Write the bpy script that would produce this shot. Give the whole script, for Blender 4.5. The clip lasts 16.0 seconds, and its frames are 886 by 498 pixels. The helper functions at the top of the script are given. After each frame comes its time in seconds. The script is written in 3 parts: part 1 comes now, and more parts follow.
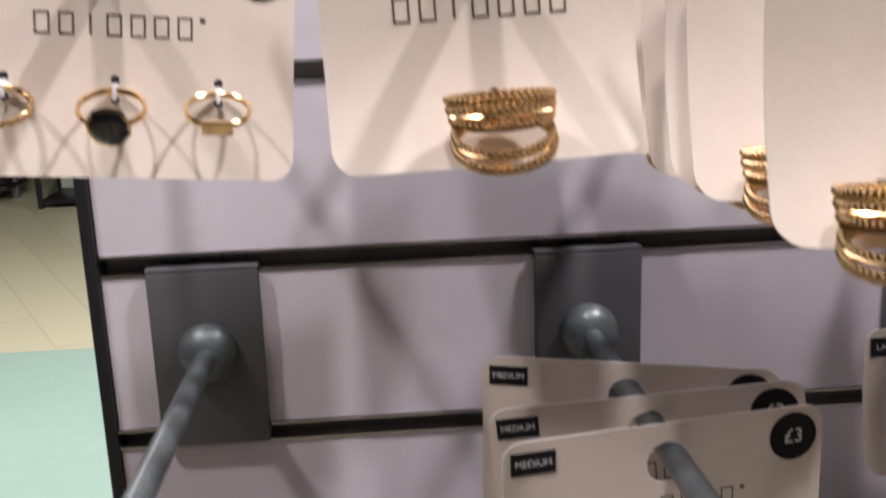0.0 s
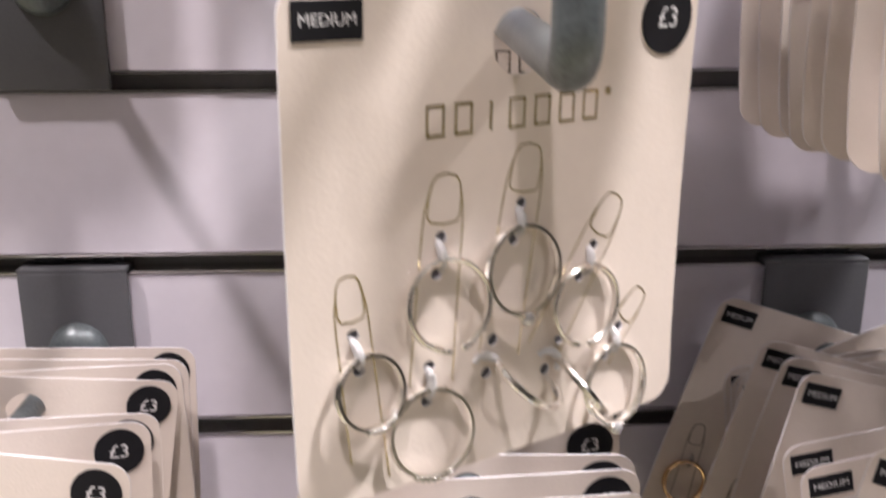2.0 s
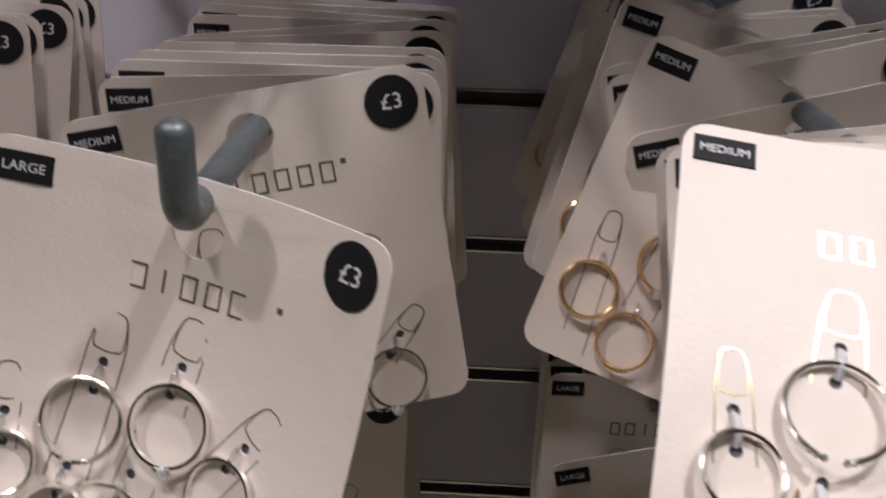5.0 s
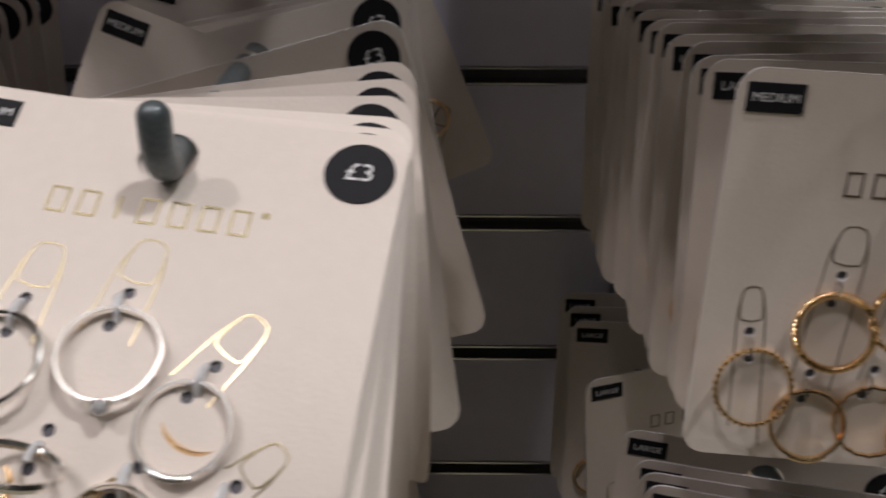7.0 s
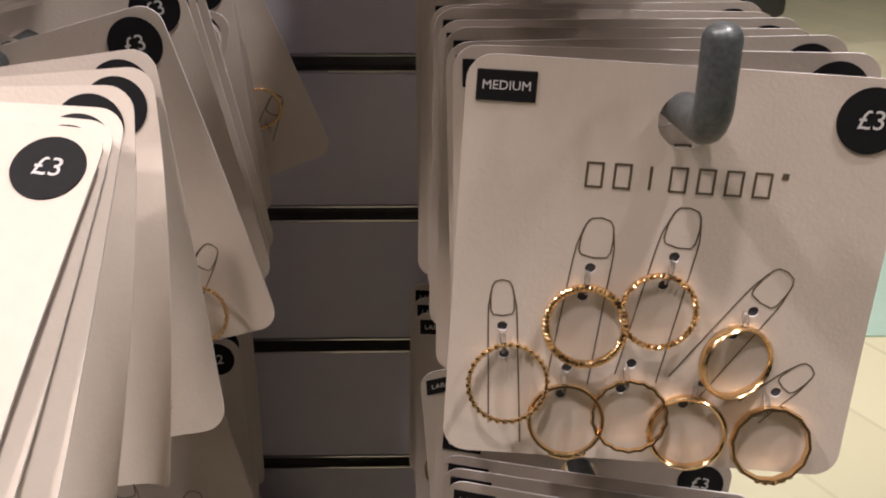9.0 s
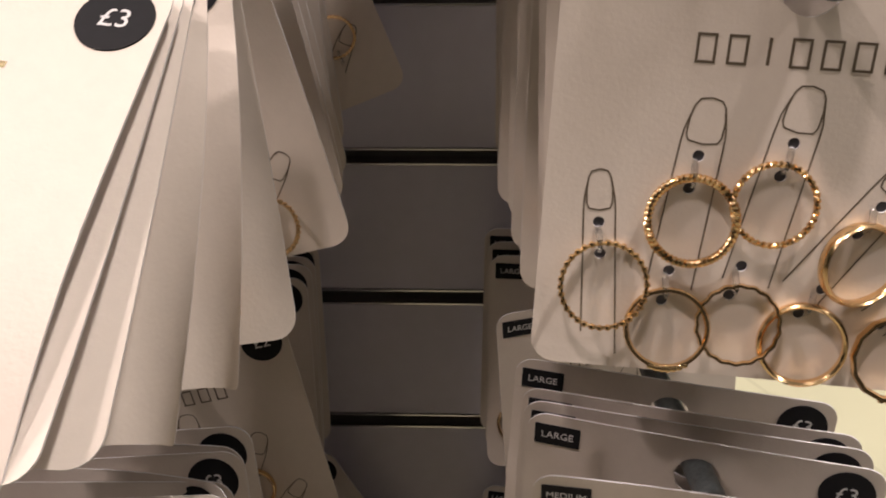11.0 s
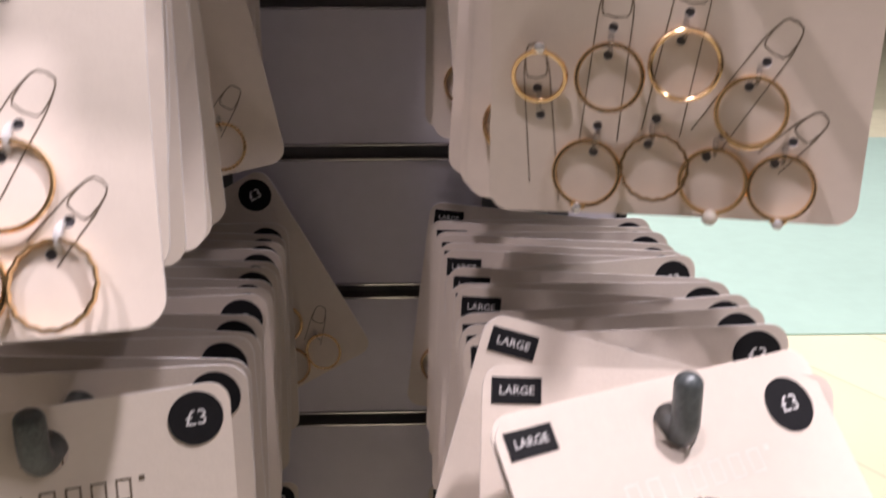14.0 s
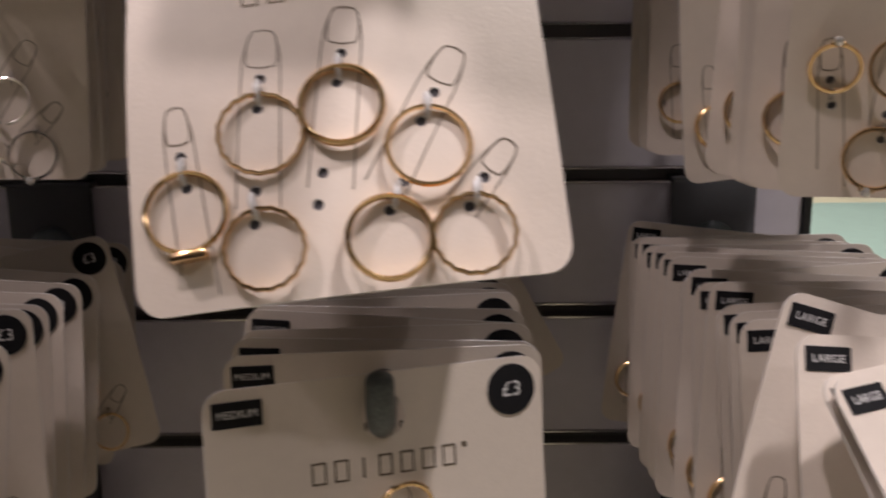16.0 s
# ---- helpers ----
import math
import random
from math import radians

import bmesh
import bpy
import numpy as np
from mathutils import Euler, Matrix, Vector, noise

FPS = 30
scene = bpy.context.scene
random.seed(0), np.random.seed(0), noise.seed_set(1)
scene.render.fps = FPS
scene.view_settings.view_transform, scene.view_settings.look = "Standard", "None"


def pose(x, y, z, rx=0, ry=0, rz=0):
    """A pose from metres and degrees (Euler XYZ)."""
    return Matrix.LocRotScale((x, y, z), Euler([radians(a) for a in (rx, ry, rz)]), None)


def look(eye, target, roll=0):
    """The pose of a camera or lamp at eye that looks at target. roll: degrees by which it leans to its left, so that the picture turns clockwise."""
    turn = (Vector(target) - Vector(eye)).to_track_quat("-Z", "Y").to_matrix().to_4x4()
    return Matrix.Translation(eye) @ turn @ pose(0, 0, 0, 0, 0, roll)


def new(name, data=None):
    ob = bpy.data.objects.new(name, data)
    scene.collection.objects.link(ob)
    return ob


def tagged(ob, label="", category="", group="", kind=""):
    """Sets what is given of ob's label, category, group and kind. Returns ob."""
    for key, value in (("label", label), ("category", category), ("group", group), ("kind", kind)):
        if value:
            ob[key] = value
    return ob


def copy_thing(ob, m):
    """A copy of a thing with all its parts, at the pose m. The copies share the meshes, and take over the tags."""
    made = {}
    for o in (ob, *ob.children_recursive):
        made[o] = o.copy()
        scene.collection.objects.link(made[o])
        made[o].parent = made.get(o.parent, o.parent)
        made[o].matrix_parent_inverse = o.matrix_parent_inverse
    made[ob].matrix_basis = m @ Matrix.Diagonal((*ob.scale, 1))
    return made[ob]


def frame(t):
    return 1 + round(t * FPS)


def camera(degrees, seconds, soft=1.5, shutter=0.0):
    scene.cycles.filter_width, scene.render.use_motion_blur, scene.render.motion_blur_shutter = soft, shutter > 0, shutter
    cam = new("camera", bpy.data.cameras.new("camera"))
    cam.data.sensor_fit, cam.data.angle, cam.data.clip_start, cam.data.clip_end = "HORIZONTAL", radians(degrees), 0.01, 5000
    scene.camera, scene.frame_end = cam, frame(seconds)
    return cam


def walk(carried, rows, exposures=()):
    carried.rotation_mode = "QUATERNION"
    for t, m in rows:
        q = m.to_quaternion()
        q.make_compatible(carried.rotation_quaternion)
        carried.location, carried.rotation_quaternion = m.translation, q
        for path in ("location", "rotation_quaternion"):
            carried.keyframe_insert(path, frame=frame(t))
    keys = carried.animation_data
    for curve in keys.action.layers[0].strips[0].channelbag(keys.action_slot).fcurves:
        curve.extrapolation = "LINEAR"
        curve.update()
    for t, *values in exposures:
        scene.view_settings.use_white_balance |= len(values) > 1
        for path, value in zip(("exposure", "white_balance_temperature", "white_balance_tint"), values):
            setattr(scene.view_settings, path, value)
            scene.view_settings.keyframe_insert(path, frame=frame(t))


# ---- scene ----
cam = camera(49.0, 16.0, soft=1.9, shutter=0.5)
PATH = [
    (0, (0.052, -0.387, 0.017), (0.174, 1.551, -0.461), -2.0),
    (0.5, (0.07, -0.384, -0.022), (0.157, 1.552, -0.518), -0.7),
    (0.6, (0.074, -0.383, -0.031), (0.154, 1.555, -0.519), -0.4),
    (1, (0.087, -0.387, -0.056), (0.157, 1.547, -0.562), 0.2),
    (1.5, (0.099, -0.386, -0.085), (0.174, 1.542, -0.612), 0.4),
    (2, (0.114, -0.392, -0.108), (0.198, 1.523, -0.678), 0.0),
    (2.5, (0.128, -0.401, -0.122), (0.216, 1.5, -0.739), -0.4),
    (3, (0.133, -0.407, -0.117), (0.222, 1.486, -0.757), -0.3),
    (3.5, (0.144, -0.416, -0.14), (0.212, 1.467, -0.811), 0.7),
    (3.7, (0.151, -0.42, -0.15), (0.205, 1.456, -0.843), 0.9),
    (5.8, (0.258, -0.459, -0.193), (0.129, 1.358, -1.019), 1.0),
    (6, (0.279, -0.457, -0.192), (0.146, 1.358, -1.021), 0.6),
    (6.5, (0.323, -0.453, -0.191), (0.248, 1.369, -1.011), 0.3),
    (7, (0.361, -0.451, -0.191), (0.338, 1.373, -1.011), 0.0),
    (7.5, (0.389, -0.452, -0.19), (0.405, 1.367, -1.021), -0.2),
    (8, (0.406, -0.45, -0.194), (0.45, 1.366, -1.03), 0.2),
    (8.2, (0.409, -0.447, -0.192), (0.465, 1.37, -1.025), 0.5),
    (10.3, (0.427, -0.438, -0.207), (0.392, 1.363, -1.075), -0.5),
    (10.5, (0.423, -0.436, -0.212), (0.37, 1.365, -1.081), -0.6),
    (11, (0.412, -0.436, -0.226), (0.331, 1.378, -1.064), -0.6),
    (11.5, (0.408, -0.441, -0.223), (0.385, 1.358, -1.096), -0.5),
    (12, (0.431, -0.446, -0.257), (0.445, 1.368, -1.098), -0.1),
    (12.5, (0.427, -0.46, -0.271), (0.479, 1.369, -1.079), 0.6),
    (13, (0.415, -0.459, -0.312), (0.466, 1.38, -1.096), 0.6),
    (13.5, (0.414, -0.464, -0.366), (0.476, 1.406, -1.072), 0.6),
    (14, (0.405, -0.487, -0.428), (0.468, 1.42, -1.028), 0.0),
    (14.5, (0.389, -0.491, -0.452), (0.468, 1.429, -1.004), -0.5),
    (15, (0.369, -0.492, -0.462), (0.478, 1.428, -1.013), -0.5),
    (15.5, (0.349, -0.506, -0.452), (0.415, 1.427, -0.964), -0.1),
    (16, (0.322, -0.513, -0.449), (0.312, 1.434, -0.904), -0.6),
]
EXPOSURE = [(0.0, -0.3, 6300, 9), (0.5, 0.1, 6150, 10), (1.0, 0.5, 6150, 11), (3.5, 0.55, 6550, 11), (4.5, -0.15, 6200, 10), (5.2, -0.9, 6050, 8), (5.8, -1.2, 6050, 6), (7.0, -1.18, 6150, 6), (8.0, -0.40, 6500, 12), (10.5, -0.46, 6950, 12), (13.0, 0.05, 6800, 9), (13.6, 0.2, 6500, 22), (14.2, 0.25, 6250, 17), (14.8, 0.0, 6200, 12), (16.0, -0.33, 6550, 14)]
walk(cam, [(t, look(eye, target, roll)) for t, eye, target, roll in PATH], EXPOSURE)

# ---- world and lamps ----
world = bpy.data.worlds.new("world")
scene.world = world
world.use_nodes = True
world.node_tree.nodes["Background"].inputs[0].default_value = (0.75, 0.8, 0.85, 1)
world.node_tree.nodes["Background"].inputs[1].default_value = 0.015

FLOOR_Z, CEIL_Z = -1.1, 1.75
# the fourth and fifth lamps are added fill that reaches card fronts, not gaps
LAMPS = [(-0.95, -0.6, 33), (0.02, -0.95, 22), (1.05, -0.42, 50), (-1.5, -1.9, 4), (2.0, -1.8, 10), (-1.3, 2.2, 85), (1.6, 2.4, 60)]
for lx, ly, watts in LAMPS:
    lamp = bpy.data.lights.new("downlight_and_fill", "AREA")
    lamp.shape, lamp.size, lamp.energy, lamp.color = "DISK", 0.13, watts, (1.0, 0.915, 0.89) if lx > 1 and ly < 0 else (1.0, 0.865, 0.845)
    ob = new("downlight_and_fill", lamp)
    ob.matrix_world = look((lx, ly, CEIL_Z - 0.035), (lx * 0.6 + 0.1, ly * 0.3 if ly < 0 else ly, -0.6))


# ---- materials ----
def material(name, color, rough=0.5, metal=0.0, vary=0.06, scale=40.0, bump=0.0, bump_scale=400.0, per_object=0.0, coat=0.0):
    m = bpy.data.materials.new(name)
    m.use_nodes = True
    nt = m.node_tree
    b = nt.nodes["Principled BSDF"]
    b.inputs["Roughness"].default_value = rough
    b.inputs["Metallic"].default_value = metal
    b.inputs["Coat Weight"].default_value = coat
    co = nt.nodes.new("ShaderNodeTexCoord")
    n1 = nt.nodes.new("ShaderNodeTexNoise")
    n1.inputs["Scale"].default_value = scale
    n1.inputs["Detail"].default_value = 4
    nt.links.new(co.outputs["Object"], n1.inputs["Vector"])
    n2 = nt.nodes.new("ShaderNodeTexNoise")
    n2.inputs["Scale"].default_value = scale * 9
    nt.links.new(co.outputs["Object"], n2.inputs["Vector"])
    add = nt.nodes.new("ShaderNodeMath")
    add.operation = "ADD"
    nt.links.new(n1.outputs["Fac"], add.inputs[0])
    nt.links.new(n2.outputs["Fac"], add.inputs[1])
    val = nt.nodes.new("ShaderNodeMapRange")
    val.inputs["From Min"].default_value, val.inputs["From Max"].default_value = 0.6, 1.4
    val.inputs["To Min"].default_value, val.inputs["To Max"].default_value = 1 - vary, 1 + vary
    nt.links.new(add.outputs[0], val.inputs["Value"])
    last = val.outputs["Result"]
    if per_object:
        info = nt.nodes.new("ShaderNodeObjectInfo")
        r = nt.nodes.new("ShaderNodeMapRange")
        r.inputs["To Min"].default_value, r.inputs["To Max"].default_value = 1 - per_object, 1 + per_object
        nt.links.new(info.outputs["Random"], r.inputs["Value"])
        mul = nt.nodes.new("ShaderNodeMath")
        mul.operation = "MULTIPLY"
        nt.links.new(last, mul.inputs[0])
        nt.links.new(r.outputs["Result"], mul.inputs[1])
        last = mul.outputs[0]
    hsv = nt.nodes.new("ShaderNodeHueSaturation")
    hsv.inputs["Color"].default_value = (*color, 1)
    nt.links.new(last, hsv.inputs["Value"])
    nt.links.new(hsv.outputs["Color"], b.inputs["Base Color"])
    if bump:
        n3 = nt.nodes.new("ShaderNodeTexNoise")
        n3.inputs["Scale"].default_value = bump_scale
        nt.links.new(co.outputs["Object"], n3.inputs["Vector"])
        bp = nt.nodes.new("ShaderNodeBump")
        bp.inputs["Strength"].default_value = bump
        bp.inputs["Distance"].default_value = 0.0005
        nt.links.new(n3.outputs["Fac"], bp.inputs["Height"])
        nt.links.new(bp.outputs["Normal"], b.inputs["Normal"])
    return m


CARD = material("card_board", (0.76, 0.68, 0.615), 0.5, vary=0.03, scale=30, bump=0.12, bump_scale=900, per_object=0.04)
CARD_BACK = material("card_back", (0.80, 0.80, 0.84), 0.55, vary=0.03, scale=30, bump=0.1, bump_scale=900)
LAMINATE = material("laminate", (0.68, 0.65, 0.72), 0.35, vary=0.04, scale=12, bump=0.05)
ALU = material("aluminium", (0.62, 0.61, 0.60), 0.2, metal=1.0, vary=0.08, scale=60)
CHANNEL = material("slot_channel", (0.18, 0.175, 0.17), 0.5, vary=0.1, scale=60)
BLACK_TRIM = material("black_trim", (0.015, 0.015, 0.018), 0.4, vary=0.2)
PAINT_GREY = material("grey_powder_coat", (0.09, 0.092, 0.10), 0.42, vary=0.08, scale=80, bump=0.15, bump_scale=1500)
ROD_GREY = material("grey_zinc", (0.12, 0.14, 0.15), 0.36, metal=0.35, vary=0.35, scale=90, bump=0.1)
INK = material("black_ink", (0.012, 0.012, 0.015), 0.6, vary=0.15)
INK.node_tree.nodes["Principled BSDF"].inputs["Specular IOR Level"].default_value = 0.2
WHITE_INK = material("white_ink", (0.72, 0.72, 0.74), 0.5, vary=0.05)
# one gold foil in three copies: reflecting dark, catching light, washed out by glare
FOIL_UNLIT = material("foil_unlit", (0.17, 0.135, 0.10), 0.45, metal=0.4, vary=0.1)
FOIL_LIT = material("foil_lit", (0.72, 0.62, 0.38), 0.26, metal=1.0, vary=0.1)
FOIL_GLARE = material("foil_glare", (0.80, 0.77, 0.72), 0.42, metal=0.25, vary=0.08)
GOLD = material("gold", (0.90, 0.64, 0.36), 0.17, metal=1.0, vary=0.06, scale=200)
SILVER = material("silver", (0.94, 0.92, 0.89), 0.21, metal=1.0, vary=0.05, scale=200)
STONE_BLACK = material("black_stone", (0.008, 0.008, 0.01), 0.08, coat=0.5)
GEM = material("clear_gem", (0.80, 0.80, 0.82), 0.05, metal=0.6)
PEARL = material("pearl", (0.80, 0.76, 0.70), 0.18, coat=0.4)
TIE = material("milky_plastic", (0.80, 0.80, 0.82), 0.3, vary=0.04)
TIE.node_tree.nodes["Principled BSDF"].inputs["Transmission Weight"].default_value = 0.3
TIE_CLEAR = material("clear_plastic", (0.9, 0.9, 0.9), 0.12, vary=0.02)
TIE_CLEAR.node_tree.nodes["Principled BSDF"].inputs["Transmission Weight"].default_value = 0.95
# dark colour for the shade seen through the tie holes
HOLE_SHADE = material("hole_shade", (0.10, 0.095, 0.11), 0.5, vary=0.1)
# unseen floor, darker than the tiles so less light bounces onto the cards
AISLE = material("aisle_low_bounce", (0.31, 0.29, 0.205), 0.5, vary=0.15, scale=5)
MINT = material("mint_vinyl", (0.42, 0.62, 0.54), 0.3, vary=0.05, scale=3)
# unseen closing surfaces: ceiling pale to brighten the metal, walls dark against fill
CEILING_M = material("ceiling_paint", (0.45, 0.44, 0.43), 0.8, vary=0.05, scale=2)
WALL_M = material("store_wall_low_fill", (0.07, 0.068, 0.065), 0.8, vary=0.08, scale=2)
PALE_GREEN = material("pale_green_panel", (0.48, 0.58, 0.50), 0.4, vary=0.1, scale=4)
WOOD = material("orange_wood", (0.42, 0.24, 0.12), 0.5, vary=0.2, scale=9)
DARK_M = material("dark_fixture", (0.022, 0.02, 0.02), 0.5, vary=0.2, scale=8)
LENS = bpy.data.materials.new("lamp_lens")
LENS.use_nodes = True
LENS.node_tree.nodes["Principled BSDF"].inputs["Emission Color"].default_value = (1, 0.9, 0.78, 1)
LENS.node_tree.nodes["Principled BSDF"].inputs["Emission Strength"].default_value = 8


def tile_material():
    m = material("cream_tile", (0.66, 0.66, 0.47), 0.38, vary=0.06, scale=3)
    nt = m.node_tree
    b = nt.nodes["Principled BSDF"]
    br = nt.nodes.new("ShaderNodeTexBrick")
    br.offset = 0.5
    br.inputs["Scale"].default_value = 1.0
    br.inputs["Brick Width"].default_value, br.inputs["Row Height"].default_value = 0.9, 0.2
    br.inputs["Mortar Size"].default_value = 0.004
    br.inputs["Color1"].default_value = (0.70, 0.70, 0.50, 1)
    br.inputs["Color2"].default_value = (0.64, 0.645, 0.455, 1)
    br.inputs["Mortar"].default_value = (0.58, 0.585, 0.41, 1)
    co = nt.nodes.new("ShaderNodeTexCoord")
    mp = nt.nodes.new("ShaderNodeMapping")
    mp.inputs["Rotation"].default_value = (0, 0, radians(62))
    nt.links.new(co.outputs["Object"], mp.inputs["Vector"])
    nt.links.new(mp.outputs["Vector"], br.inputs["Vector"])
    nt.links.new(br.outputs["Color"], b.inputs["Base Color"])
    return m


TILE = tile_material()


# ---- mesh helpers ----
def finish(name, bm, mat, smooth=True):
    me = bpy.data.meshes.new(name)
    bmesh.ops.recalc_face_normals(bm, faces=bm.faces)
    bm.to_mesh(me)
    bm.free()
    me.materials.append(mat)
    if smooth:
        me.polygons.foreach_set("use_smooth", [True] * len(me.polygons))
        me.set_sharp_from_angle(angle=radians(40))
    return me


def part(name, bm, mat, parent, label="", smooth=True):
    ob = new(name, finish(name, bm, mat, smooth) if isinstance(bm, bmesh.types.BMesh) else bm)
    ob.parent = parent
    if label:
        tagged(ob, label)
    return ob


def thing(name, label, category, group="", kind="", m=None):
    ob = new(name)
    ob.empty_display_size = 0.02
    tagged(ob, label, category, group, kind)
    if m is not None:
        ob.matrix_basis = m
    return ob


def box(bm, x0, x1, y0, y1, z0, z1, bevel=0.0, segments=2):
    r = bmesh.ops.create_cube(bm, size=1)
    vs = r["verts"]
    bmesh.ops.scale(bm, vec=(x1 - x0, y1 - y0, z1 - z0), verts=vs)
    bmesh.ops.translate(bm, vec=((x0 + x1) / 2, (y0 + y1) / 2, (z0 + z1) / 2), verts=vs)
    if bevel:
        es = list({e for v in vs for e in v.link_edges})
        bmesh.ops.bevel(bm, geom=es, offset=bevel, segments=segments, affect="EDGES", profile=0.5)
    return bm


def boxed(*a, **k):
    return box(bmesh.new(), *a, **k)


def tube(bm, pts, radii, seg=12, closed=False, cap=True):
    """A round tube along points; radii one a point or (across, along-axis) pairs."""
    n = len(pts)
    pts = [Vector(p) for p in pts]
    rings, side = [], None
    for i, p in enumerate(pts):
        a = pts[(i - 1) % n] if closed or i else p
        b = pts[(i + 1) % n] if closed or i < n - 1 else p
        d = (b - a).normalized()
        if side is None:
            side = d.orthogonal().normalized()
        side = (side - d * side.dot(d)).normalized()
        up = d.cross(side)
        r = radii[i] if isinstance(radii, (list, tuple)) else radii
        rings.append([bm.verts.new(p + r * (math.cos(2 * math.pi * k / seg) * side + math.sin(2 * math.pi * k / seg) * up)) for k in range(seg)])
    for i in range(n if closed else n - 1):
        a, b = rings[i], rings[(i + 1) % n]
        for k in range(seg):
            bm.faces.new((a[k], a[(k + 1) % seg], b[(k + 1) % seg], b[k]))
    if cap and not closed:
        bm.faces.new(rings[0][::-1])
        bm.faces.new(rings[-1])
    return bm


def annulus_tube(bm, radius, across, along, seg=40, sides=8, start=0.0, sweep=2 * math.pi, wave=0.0, waves=0):
    """A ring round the y axis in the x-z plane, its section an ellipse: across in the plane, along y."""
    closed = sweep > 6.28
    rows = []
    for i in range(seg + (0 if closed else 1)):
        a = start + sweep * i / seg
        rr = radius + wave * math.sin(waves * a)
        rows.append([bm.verts.new(((rr + across * math.cos(2 * math.pi * k / sides)) * math.sin(a), along * math.sin(2 * math.pi * k / sides),
                                   (rr + across * math.cos(2 * math.pi * k / sides)) * math.cos(a))) for k in range(sides)])
    for i in range(seg):
        p, q = rows[i], rows[(i + 1) % len(rows)]
        for k in range(sides):
            bm.faces.new((p[k], p[(k + 1) % sides], q[(k + 1) % sides], q[k]))
    if not closed:
        bm.faces.new(rows[0][::-1])
        bm.faces.new(rows[-1])
    return bm


def ball(bm, x, y, z, r, sub=1, squash=(1, 1, 1)):
    vs = bmesh.ops.create_icosphere(bm, subdivisions=sub, radius=r)["verts"]
    bmesh.ops.scale(bm, vec=squash, verts=vs)
    bmesh.ops.translate(bm, vec=(x, y, z), verts=vs)
    return bm


TEXTS = {}


def text_mesh(words, size, mat):
    if words not in TEXTS:
        cu = bpy.data.curves.new("words", "FONT")
        cu.body, cu.size, cu.align_x, cu.align_y = words, size, "CENTER", "CENTER"
        cu.extrude, cu.resolution_u = 0.00004, 3
        tmp = bpy.data.objects.new("words", cu)
        scene.collection.objects.link(tmp)
        dg = bpy.context.evaluated_depsgraph_get()
        me = bpy.data.meshes.new_from_object(tmp.evaluated_get(dg))
        bpy.data.objects.remove(tmp)
        me.materials.clear()
        me.materials.append(mat)
        me.transform(Matrix.Rotation(radians(90), 4, "X"))
        TEXTS[words] = me
    return TEXTS[words]


# ---- the store around ----
def room():
    def slab(name, label, x0, x1, y0, y1, z0, z1, mat):
        ob = new(name, finish(name, boxed(x0, x1, y0, y1, z0, z1), mat, False))
        tagged(ob, label, name.split("_")[0], kind="structure")
    slab("floor_aisle", "unseen shop floor before the display, darkened to cut bounce light", -5, 6, -4, -0.05, FLOOR_Z - 0.1, FLOOR_Z, AISLE)
    slab("floor", "pale cream plank-tiled shop floor", -5, 6, -0.05, 9, FLOOR_Z - 0.1, FLOOR_Z, TILE)
    slab("floor_walkway", "glossy mint green vinyl walkway band on the floor", -5, 6, 1.11, 2.93, FLOOR_Z + 0.0005, FLOOR_Z + 0.004, MINT)
    slab("ceiling", "unseen plain shop ceiling, pale to brighten the metal", -5, 6, -4, 9, CEIL_Z, CEIL_Z + 0.1, CEILING_M)
    slab("wall_south", "unseen plain shop wall, dark to cut fill light", -5, 6, -4.1, -4, FLOOR_Z, CEIL_Z, WALL_M)
    slab("wall_north", "unseen plain shop wall, dark to cut fill light", -5, 6, 9, 9.1, FLOOR_Z, CEIL_Z, WALL_M)
    slab("wall_west", "unseen plain shop wall, dark to cut fill light", -5.1, -5, -4, 9, FLOOR_Z, CEIL_Z, WALL_M)
    slab("wall_east", "unseen plain shop wall, dark to cut fill light", 6, 6.1, -4, 9, FLOOR_Z, CEIL_Z, WALL_M)
    for lx, ly, _ in LAMPS:
        # every lamp gets a fixture, the added fill pair too
        t = thing("ceiling_downlight", "unseen round white ceiling downlight, assumed for the lighting", "light", "ceiling downlights", m=pose(lx, ly, CEIL_Z))
        bm = annulus_tube(bmesh.new(), 0.085, 0.012, 0.012, 32, 8)
        bmesh.ops.rotate(bm, matrix=Matrix.Rotation(radians(90), 3, "X"), verts=bm.verts)
        part("rim", bm, CEILING_M, t)
        bm = bmesh.new()
        bmesh.ops.create_cone(bm, cap_ends=True, segments=32, radius1=0.08, radius2=0.08, depth=0.012)
        part("lens", bm, LENS, t)


room()


def dark_rack(x, y, turn):
    t = thing("clothes_rack", "dark clothes rack with black framed boxes far off on the floor", "rack", m=pose(x, y, FLOOR_Z, 0, 0, turn))
    for px in (-0.6, 0.0, 0.6):
        part("post", boxed(px - 0.02, px + 0.02, -0.02, 0.02, 0, 1.6, bevel=0.004), CHANNEL, t)
    for pz in (0.08, 0.75, 1.35):
        part("shelf", boxed(-0.62, 0.62, -0.2, 0.2, pz, pz + 0.03, bevel=0.004), DARK_M, t)
    for k in range(4):
        part("box", boxed(-0.55 + 0.3 * k, -0.3 + 0.3 * k, -0.18, 0.14, 0.115, 0.36 + 0.04 * (k % 2), bevel=0.01), DARK_M, t)
        part("garment", boxed(-0.55 + 0.3 * k, -0.32 + 0.3 * k, -0.12, 0.14, 0.785, 1.3, bevel=0.03), DARK_M if k % 2 else BLACK_TRIM, t)


dark_rack(-2.96, 6.15, 0)


